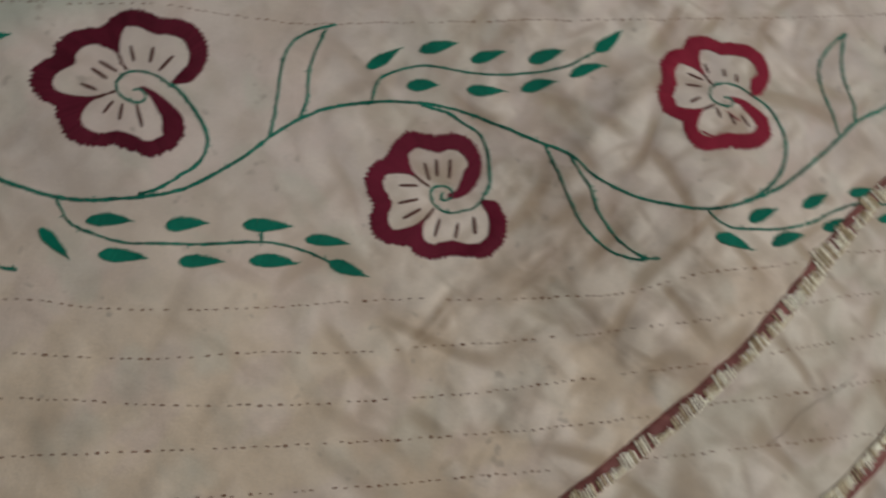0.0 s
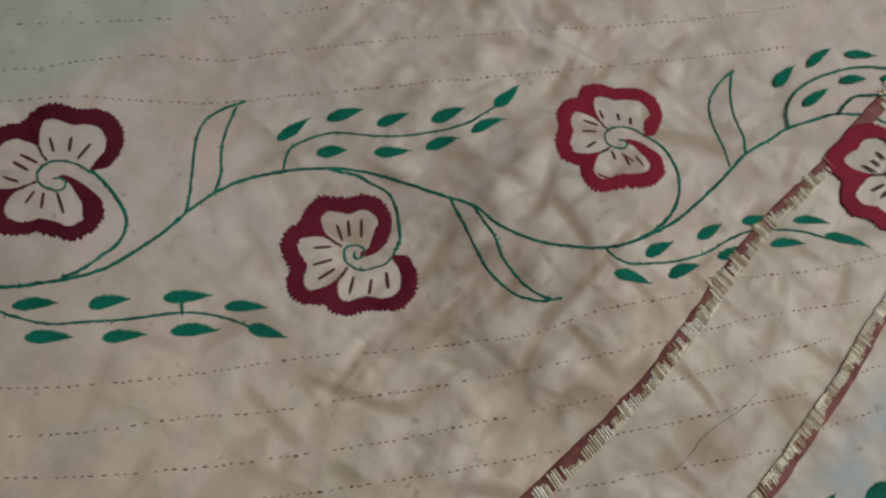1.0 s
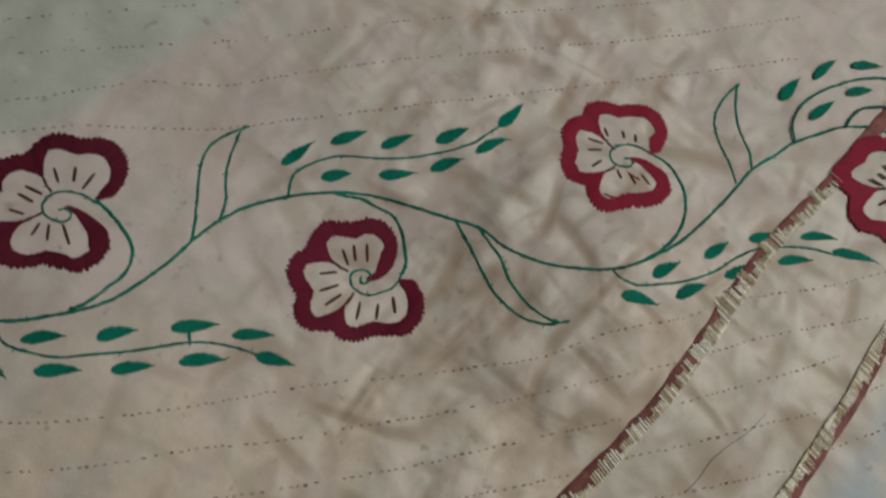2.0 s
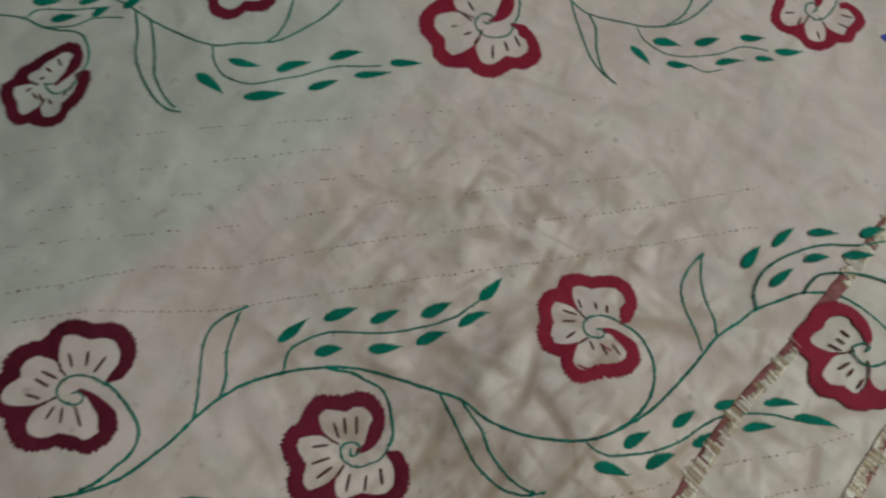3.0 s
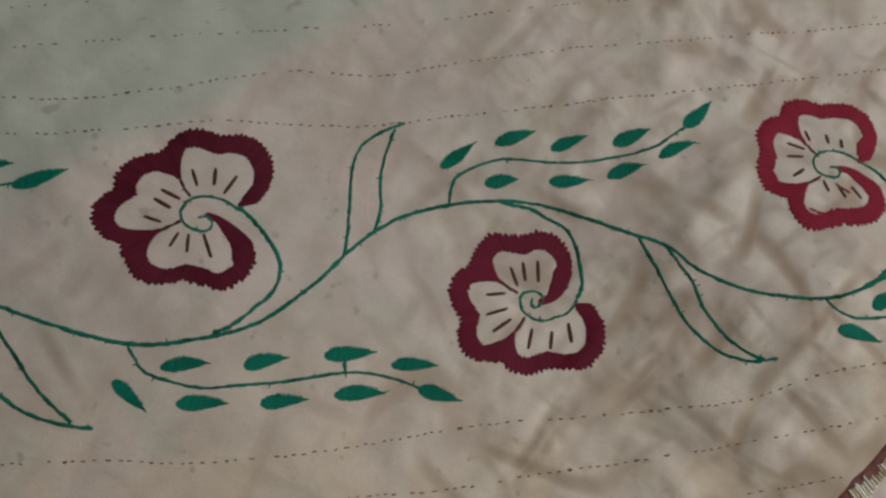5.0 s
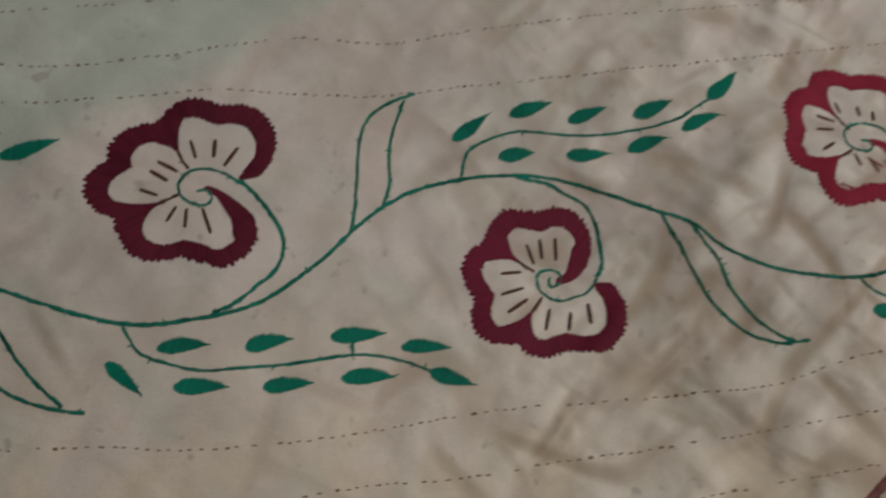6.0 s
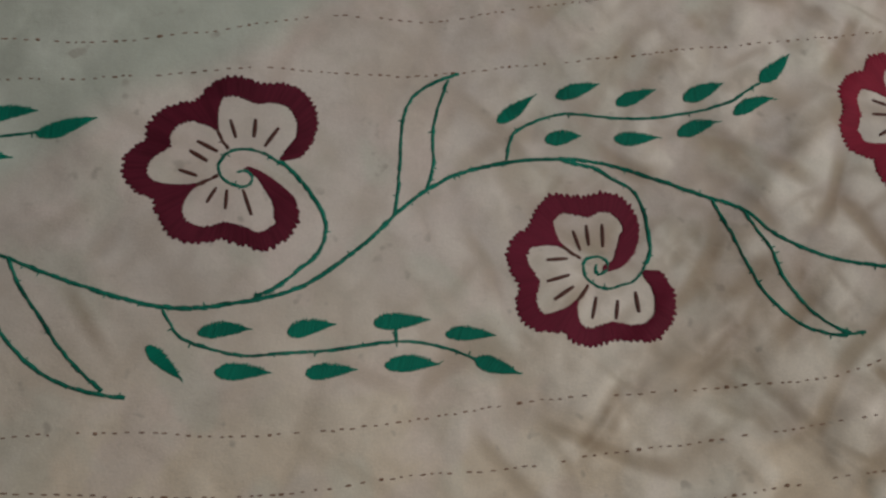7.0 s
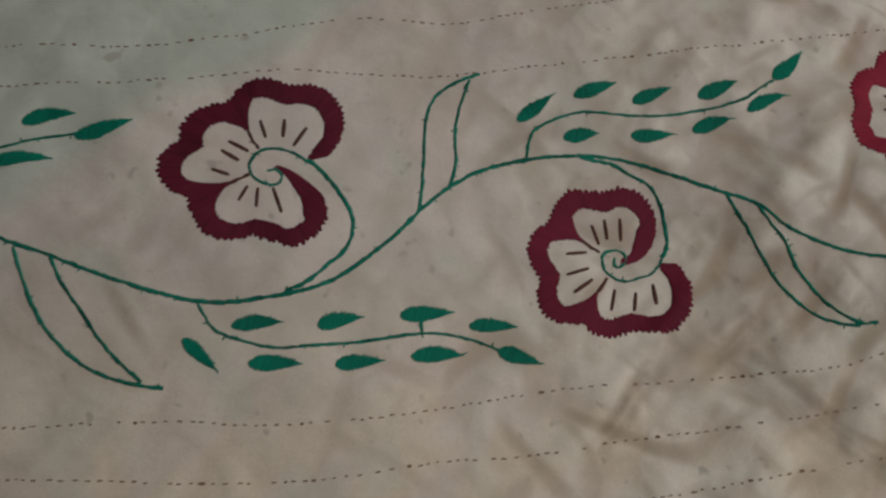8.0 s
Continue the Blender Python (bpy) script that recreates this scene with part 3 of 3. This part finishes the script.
flower((-144.3, 48.4),
       [(10, 24.5), (15, 28), (29, 36), (39, 40), (52, 42.2), (63, 40.5), (74, 37), (88, 39), (98, 39), (108, 36.5), (118, 33), (129, 36), (141, 39), (153, 39), (159, 36.5), (172, 43), (182, 43.5), (193, 39.5), (200, 34),
        (213, 36), (227, 38), (241, 35), (255, 30), (273, 32), (283, 36), (299, 35), (313, 32), (325, 26), (331, 18), (340, 9), (347, 5)],
       [(10, 20), (18, 19), (25, 24), (31, 99), (297, 99), (302, 25), (312, 19), (319, 13), (332, 8), (348, 3)], (116, 203), ((60, 9.0), (85, 8.6), (100, 7.2), (125, 8.8), (170, 9.4), (192, 7.4), (220, 8.4), (240, 7.0), (310, 7.2)), SHADED_MAROON,
       [(-127, 49), (-134, 54), (-140, 56), (-146, 56), (-150, 53), (-152, 49), (-151, 44), (-147, 41), (-143, 40), (-140, 41), (-139, 44), (-141, 47), (-145, 46)],
       [(-147, 69, -145, 61), (-137, 69, -138, 61), (-128, 65, -134, 57), (-160, 60, -152, 55), (-163, 56, -156, 51), (-167, 48, -160, 45), (-153, 40, -157, 34), (-149, 39, -150, 31), (-143, 39, -140, 28)], 21, 0.0,
       "dark maroon satin-stitched flower with three open petals")
flower((-0.3, -0.2),
       [(-4, 5), (11, 12), (28, 20), (43, 27), (57, 32), (69, 34), (78, 34), (93, 31), (108, 34), (115, 37), (129, 36), (140, 34), (147, 34), (157, 38), (169, 39), (180, 36), (188, 34), (198, 38), (208, 40),
        (218, 38), (229, 33), (234, 31), (243, 33), (255, 33), (266, 31), (277, 30), (292, 34), (302, 37), (313, 37), (325, 35), (333, 33), (343, 29), (352, 26.5)],
       [(-4, 2), (37, 11), (48, 17), (57, 99), (314, 99), (317, 29.5), (328, 26), (340, 22.5), (352, 21.5)], (143, 230), ((60, 8.4), (130, 8.6), (150, 7.8), (200, 8.6), (225, 6.8), (260, 7.2), (312, 7.4), (330, 8.4)), MIDLIT_WINE,
       [(20, 0), (15, -6), (8, -8), (3, -9), (-3, -7), (-6, -4), (-7, 0), (-6, 4), (-3, 5), (1, 5), (4, 3), (4, 0), (2, -2), (-1, -3), (-2, -1), (-1, 2)],
       [(-9, 17, -7, 8), (-3, 19, -3, 10), (4, 19, 3, 9), (-22, 5, -13, 5), (-23, -4, -13, -2), (-21, -12, -12, -7), (-3, -12, -6, -21), (6, -14, 4, -22), (14, -11, 14, -20)], 22, 0.0,
       "wine-red satin-stitched flower with three open petals")
flower((151.1, 49.9),
       [(12, 22), (20, 27), (31, 35), (45, 40), (56, 41), (68, 39), (83, 36), (95, 39), (111, 40), (121, 35), (133, 39), (146, 39), (160, 35), (177, 37), (192, 36), (203, 31), (207, 29), (218, 34), (229, 37),
        (239, 36), (248, 32), (260, 29), (281, 30), (294, 31), (314, 29), (331, 24), (344, 15), (362, 7), (372, 4)],
       [(12, 18), (24, 18), (35, 22), (40, 99), (301, 99), (308, 23), (318, 17), (328, 11), (345, 7), (376, 2)], (120, 204), ((0, 8.0),), LIT_CRIMSON,
       [(169, 52), (161, 58), (153, 60), (147, 59), (143, 55), (143, 49), (147, 46), (152, 45), (155, 49), (153, 51), (150, 51)],
       [(144, 72, 145, 66), (154, 69, 154, 64), (161, 66, 160, 61), (133, 66, 141, 62), (131, 59, 139, 58), (131, 48, 137, 51), (144, 44, 145, 38), (150, 41, 152, 34), (157, 40, 160, 33)], 23, 0.0,
       "crimson satin-stitched flower with three open petals and a stray red stitch", extra=[[(149, 42), (152, 39), (155, 36.5)], [(133, 30.5), (137, 27.5), (142, 27), (144, 29.5)]])
flower((316.0, 20.0),
       [(46, 8), (70, 18), (86, 25), (106, 33), (126, 37), (142, 38), (147, 38), (161, 45), (168, 46), (177, 44), (186, 39), (194, 44), (201, 48), (211, 48), (222, 42), (232, 43), (244, 41), (254, 38), (268, 37),
        (295, 35), (321, 31), (343, 26)],
       [(46, 2), (75, 7), (95, 15), (108, 99), (328, 99), (333, 22), (340, 20), (343, 20)], (184, 252), ((0, 9.6),), LIT_CRIMSON,
       [(335, 14), (326, 10), (316, 8), (309, 11), (306, 17), (307, 21), (313, 23), (319, 22), (318, 19), (314, 18)],
       [(304, 33, 308, 28), (299, 28, 303, 24), (292, 25, 299, 20), (293, 9, 301, 12), (297, 4, 302, 8), (300, -4, 306, 1), (322, -2, 320, -10), (331, 0, 333, -8)], 24, 1.15,
       "crimson satin-stitched flower worked over the ribbon")

# ---- upper vine ----
stem_part("vine", [[(-260, 320), (-230, 311), (-199, 308), (-183, 304), (-171, 296), (-163, 293), (-149, 289), (-144, 281), (-142, 269), (-145, 260)]], 1.6, 31, None, "green vine ending in a flower stalk")
stem_part("vine", [[(-130, 319), (-119, 310), (-104, 296), (-84, 281), (-64, 270), (-48, 271), (-30, 271), (-19, 274), (-3, 283), (9, 291), (22, 305), (40, 328), (62, 346), (92, 358), (130, 352), (150, 337), (171, 317), (189, 300), (199, 288), (222, 278),
                   (243, 273), (260, 273), (275, 278), (292, 290), (317, 311), (346, 334), (385, 342)]], 1.6, 32, None, "long wavy green stem-stitched vine")
stem_part("flower_stalk", [[(-26, 344), (-13, 330), (-9, 311), (-14, 293), (-22, 278), (-30, 271)]], 1.6, 33)
stem_part("flower_stalk", [[(132, 350), (145, 335), (151, 318), (151, 302), (147, 287)]], 1.6, 34)
stem_part("flower_stalk", [[(293, 325), (288, 307), (279, 291), (269, 280), (256, 273)]], 1.6, 35)
stem_part("leaf_outline", [[(-113, 304), (-112, 285), (-113, 266), (-109, 249), (-102, 233), (-94, 223), (-85, 219)], [(-104, 297), (-102, 284), (-101, 264), (-101, 249), (-95, 232), (-89, 223)]], 1.7, 36, None, BLADE)
stem_part("leaf_outline", [[(189, 298), (190, 269), (192, 249), (197, 235), (206, 225)], [(200, 287), (202, 274), (198, 256), (198, 239), (202, 229)]], 1.7, 37, None, BLADE)
stem_part("leaf_outline", [[(-171, 296), (-153, 295), (-139, 301), (-121, 299)]], 1.2, 38, None, BLADE)
stem_part("loose_thread", [[(263, 237), (274, 231), (288, 233)]], 0.9, 39, None, "stray green sewing thread", STEM_GREEN)
spray([[(-183, 304), (-178, 310), (-168, 311), (-153, 309), (-132, 310)]],
      [(-167, 302, -150, 303, 6.7), (-141, 303, -130, 310, 5.8), (-179, 318, -161, 318, 6.8), (-121, 308, -110, 313, 7.0), (-150, 315, -134, 318, 6.9)], 1.2, 41)
spray([[(-64, 270), (-64, 261), (-62, 252), (-57, 244), (-46, 238), (-36, 237), (-21, 240), (-6, 243), (9, 248), (20, 250), (35, 249), (45, 249)]],
      [(-74, 248, -59, 231, 8.0), (-54, 258, -35, 251, 6.4), (-46, 227, -20, 229, 7.5), (-24, 247, -2, 253, 7.0), (-5, 232, 15, 238, 6.1), (11, 256, 33, 261, 7.2), (26, 242, 50, 243, 6.0), (51, 251, 72, 250, 6.2)], 1.2, 42)
spray([[(233, 274), (234, 264), (238, 257), (249, 248), (265, 245), (288, 246), (307, 251), (319, 249), (327, 246)]],
      [(224, 256, 234, 240, 6.5), (242, 260, 261, 255, 7.7), (273, 256, 293, 259, 7.0), (310, 260, 328, 258, 7.0), (247, 240, 265, 237, 6.5), (284, 238, 305, 239, 5.9), (315, 240, 329, 237, 5.8), (332, 245, 354, 244, 6.3)], 1.2, 43)
flower((-164.9, 247.7),
       [(37, 6), (39, 21), (53, 31), (62, 35), (75, 35), (89, 29), (118, 24), (144, 26), (159, 25), (170, 30), (186, 30), (205, 29), (221, 32), (234, 32), (243, 27), (259, 29), (273, 30), (287, 28), (301, 22),
        (323, 22), (353, 23), (378, 25), (388, 23)],
       [(37, 3), (50, 14), (58, 22), (64, 99), (366, 99), (372, 16), (388, 17)], (157, 245), ((0, 7.2),), SHADED_MAROON,
       [(-145, 260), (-151, 248), (-158, 243), (-163, 243), (-167, 247), (-168, 251), (-163, 250)],
       [(-161, 269, -159, 263), (-168, 263, -165, 259), (-172, 255, -169, 256), (-180, 246, -177, 249), (-176, 245, -173, 240), (-172, 244, -170, 238), (-166, 239, -164, 235), (-157, 240, -155, 244), (-153, 244, -152, 247)], 44, 0.0,
       "small dark maroon satin-stitched flower")
flower((122.9, 284.2),
       [(-4, 8), (12, 17), (28, 25), (42, 32), (56, 36), (68, 39), (77, 39), (92, 35), (106, 39), (127, 40), (146, 37), (157, 41), (175, 47), (188, 48), (205, 45), (214, 50), (225, 51), (236, 47), (244, 44),
        (253, 48), (265, 49), (275, 46), (285, 42), (296, 47), (308, 48), (316, 47), (328, 39), (341, 30), (347, 27)],
       [(-4, 2), (37, 12), (48, 20), (56, 99), (320, 99), (326, 26), (340, 22), (347, 23)], (152, 241), ((0, 10.2),), LIT_CRIMSON,
       [(147, 287), (143, 280), (137, 271), (128, 269), (120, 271), (115, 279), (116, 286), (121, 291), (127, 290), (128, 284), (123, 281), (121, 284)],
       [(97, 280, 102, 281), (105, 273, 111, 275), (111, 265, 115, 270), (124, 263, 122, 251), (133, 265, 134, 257), (141, 269, 143, 260), (113, 302, 116, 294), (107, 292, 113, 285)], 45, 0.0,
       "crimson satin-stitched flower with three open petals")
flower((377.1, 283.2),
       [(30, 8), (60, 22), (90, 30), (120, 32), (150, 29), (172, 31), (196, 40), (209, 40), (221, 36), (232, 36), (244, 40), (256, 40), (270, 37), (282, 33), (299, 38), (315, 36), (337, 40), (353, 36), (368, 30)],
       [(30, 2), (60, 8), (80, 16), (90, 99), (350, 99), (358, 22), (368, 23)], (226, 282), ((0, 7.4),), LIT_CRIMSON,
       [(402, 304), (398, 288), (386, 276), (376, 272), (370, 278), (371, 285), (378, 289), (381, 284), (375, 279)],
       [(358, 268, 364, 275), (352, 280, 360, 280), (372, 262, 372, 254), (384, 262, 387, 255), (392, 268, 399, 262), (397, 276, 405, 272)], 46, 0.0,
       "crimson satin-stitched flower with three open petals")
flower((-42.2, 333.8),
       [(1, 20), (13, 29), (27, 37), (39, 42), (52, 43), (63, 41), (74, 38), (88, 40), (98, 39), (119, 34), (140, 40), (152, 40), (158, 37), (171, 42), (181, 42), (199, 33), (212, 33), (227, 34), (238, 42), (253, 44),
        (262, 40), (271, 34), (292, 37), (306, 34), (323, 28), (330, 20), (338, 12), (346, 6)],
       [(1, 18), (18, 19), (25, 25), (30, 99), (296, 99), (301, 26), (311, 20), (318, 14), (330, 8), (346, 3)], (116, 201), ((0, 9.0),), MIDLIT_WINE,
       [(-23, 334), (-30, 339), (-37, 342), (-42, 343), (-46, 340), (-49, 335), (-47, 330), (-44, 326), (-40, 325), (-36, 326), (-35, 329), (-37, 332), (-41, 331)],
       [(-48, 322, -50, 314), (-42, 322, -42, 313), (-36, 322, -33, 314), (-62, 338, -54, 335), (-60, 345, -53, 340)], 47, 0.0,
       "wine-red satin-stitched flower with three open petals")
# tip of a blue flower, drawn with the leaf shape
leaf(422, 254, 438, 243, 9, 48, quilt, 0.0, BLUE)
leaf(-219, 217, -198, 220, 6.5, 49, quilt)

# ---- motif beyond the outer ribbon ----
spray([[(190, -166), (215, -158), (250, -166)]], [(233, -153, 256, -147, 9.0), (206, -160, 218, -148, 5.0), (264, -162, 286, -154, 8.0)], 1.5, 51)

# ---- ribbons with gold thread ----


def ribbon(points, width, gold_side, seed, label):
    """A satin ribbon, one edge overlaid with toothed groups of gold thread."""
    rng = random.Random(seed)
    line = spline(points, 0.5)
    verts, faces, bars = [], [], Stitches(0.85)
    across = (-1.0, -0.9, -0.45, 0.0, 0.45, 0.9, 1.0)
    tooth, size, tall = 0, 5, 0.7
    for k, p in enumerate(line):
        d = (line[min(k + 1, len(line) - 1)] - line[max(k - 1, 0)]).normalized()
        side = Vector((-d.y, d.x))
        w = width / 2 * (1 + 0.12 * noise.noise((k / 14, seed, 0.5)))
        c = p + side * 0.4 * noise.noise((k / 22, seed, 2.5))
        g = rise(c.x, c.y) + 0.3 * noise.noise((k / 8, seed, 4.5))
        for s in across:
            q = c + side * s * w
            verts.append((q.x / 1000, q.y / 1000, (g + (0.05 if abs(s) == 1 else 0.5 + 0.15 * (1 - s * s))) / 1000))
        # bars of gold, lying side by side in stepped groups
        if k % 3 == 0:
            tooth += 1
            if tooth > size:
                tooth, size, tall = 0, rng.choice((3, 4, 5, 6)), rng.choice((0.45, 0.6, 0.7, 0.85, 0.95))
            full = 1.35 if p.y > -45 else 1.0  # the gold grows wider further up
            reach = width * full * (tall - 0.03 * tooth * rng.choice((0.5, 1.0, 1.4))) * rng.uniform(0.85, 1.1)
            covered = math.hypot(c.x - 316, c.y - 20) < 43  # a flower is worked over the ribbon here
            if rng.random() < 0.95 and reach > 1.0 and not covered:
                a = c + side * gold_side * (w + rng.uniform(-0.2, 0.45))
                bars.lay(a, a - (side + d * 0.12) * gold_side * reach, rng.uniform(0.95, 1.25), rng.uniform(0.4, 0.85), 4, 0.85)
        # now and then a few strands run along the edge
        if k % 53 == 11 and math.hypot(c.x - 316, c.y - 20) > 52:
            for m in range(3):
                a = c + side * gold_side * (w - 0.2 - 0.75 * m)
                bars.lay(a, a + d * rng.uniform(7, 12), 0.7, 0.75, 4, 0.8)
    n = len(across)
    for k in range(len(line) - 1):
        for m in range(n - 1):
            faces.append((k * n + m, k * n + m + 1, (k + 1) * n + m + 1, (k + 1) * n + m))
    ob = mesh_object("ribbon", verts, faces, RIBBON, quilt, label)
    tagged(bars.made("gold_stitching", GOLD, ob, "toothed bars of shiny gold thread"), kind="stuff")
    return ob


ribbon([(-10, -178), (30, -155), (72, -129), (121, -95), (154, -67), (189, -35), (226, -4), (263, 21), (305, 54), (380, 114), (450, 170)], 8.8, -1, 61,
       "brown-red satin ribbon edged with gold thread")
ribbon([(110, -190), (179, -145), (208, -121), (239, -94), (272, -64), (330, -17), (410, 45), (480, 99)], 8.8, 1, 62, "brown-red satin ribbon edged with gold thread")

# ---- rows of quilting ----


def running_seam(points, seed, kept=0.9, dash=1.9, gap=2.2):
    rng = random.Random(seed)
    s = Stitches(-0.05)
    line = spline(points, 1.0)
    k = 0.0
    while k < len(line) - 5:
        n = rng.uniform(0.6, 1.2) * dash
        a, b = (line[int(q)].lerp(line[int(q) + 1], q % 1) for q in (k, k + n))
        fat = 1.2 if rng.random() < 0.1 else 0.7
        if rng.random() < kept:
            j = Vector((rng.uniform(-0.2, 0.2), rng.uniform(-0.35, 0.35)))
            s.lay(a + j, b + j, fat * rng.uniform(0.8, 1.2), 0.3 * fat + 0.1, 3)
        k += n + gap * rng.uniform(0.6, 1.5)
    return tagged(s.made("running_seam", ROW_BROWN, quilt, "row of small brown running stitches"), kind="stuff")


running_seam([(-330, 92), (-242, 91), (-197, 89), (-135, 92), (-102, 89), (-68, 88), (-21, 92), (24, 94), (66, 97), (126, 99), (190, 104), (280, 110)], 70)
running_seam([(-330, 109), (-243, 110), (-198, 106), (-152, 110), (-105, 116), (-61, 113), (-18, 118), (33, 123), (100, 126), (190, 130), (290, 138)], 71)
running_seam([(-300, 133), (-173, 136), (-131, 137), (-53, 139), (-9, 143), (29, 147), (120, 151), (230, 156)], 72, 0.65)
running_seam([(-300, 154), (-176, 158), (-100, 161), (-20, 164), (80, 171), (200, 175)], 73, 0.42)
running_seam([(-300, 176), (-180, 179), (-90, 181), (20, 187), (140, 192)], 74, 0.42)
running_seam([(-300, 196), (-168, 201), (-126, 205), (-30, 207), (80, 211), (200, 215)], 75, 0.42)
running_seam([(-320, -46), (-235, -49), (-192, -51), (-150, -56), (-111, -57), (-72, -55), (-35, -52), (9, -53), (47, -54), (83, -54), (116, -47), (158, -44), (175, -39)], 76)
running_seam([(192, -37), (226, -36), (254, -34), (290, -29)], 77)
running_seam([(-320, -62), (-234, -68), (-176, -75), (-126, -78), (-85, -76), (-52, -77), (-11, -75), (29, -74), (71, -72), (103, -70), (129, -68), (150, -66)], 78)
running_seam([(168, -63), (196, -59), (237, -56), (268, -54)], 79)
running_seam([(-320, -88), (-230, -90), (-164, -94), (-118, -98), (-57, -99), (8, -97), (47, -94), (92, -91), (119, -89)], 80)
running_seam([(138, -87), (177, -82), (220, -76), (243, -71)], 81)
running_seam([(-300, -114), (-150, -116), (-30, -116), (46, -114), (90, -111)], 82)
running_seam([(106, -108), (141, -106), (191, -101), (222, -99)], 83)
running_seam([(-200, -136), (-60, -135), (40, -132)], 84)
running_seam([(76, -130), (126, -128), (179, -125), (201, -124)], 85)
running_seam([(242, -93), (266, -89), (310, -84)], 86)
running_seam([(216, -118), (250, -112), (296, -106)], 87)

# a fallen hair-thin dark thread between the ribbons
hair = Stitches(0.2)
fibre = spline([(139, -127), (145, -123.5), (150, -119.5), (156, -114), (164, -109.5), (171, -106.5), (178, -103), (188, -96.5)], 2.0)
for a, b in zip(fibre, fibre[1:]):
    hair.lay(a, b, 0.17, 0.17, 3, 0.9)
tagged(hair.made("loose_fibre", BROWN, None), "fine dark loose thread lying on the quilt", "thread")
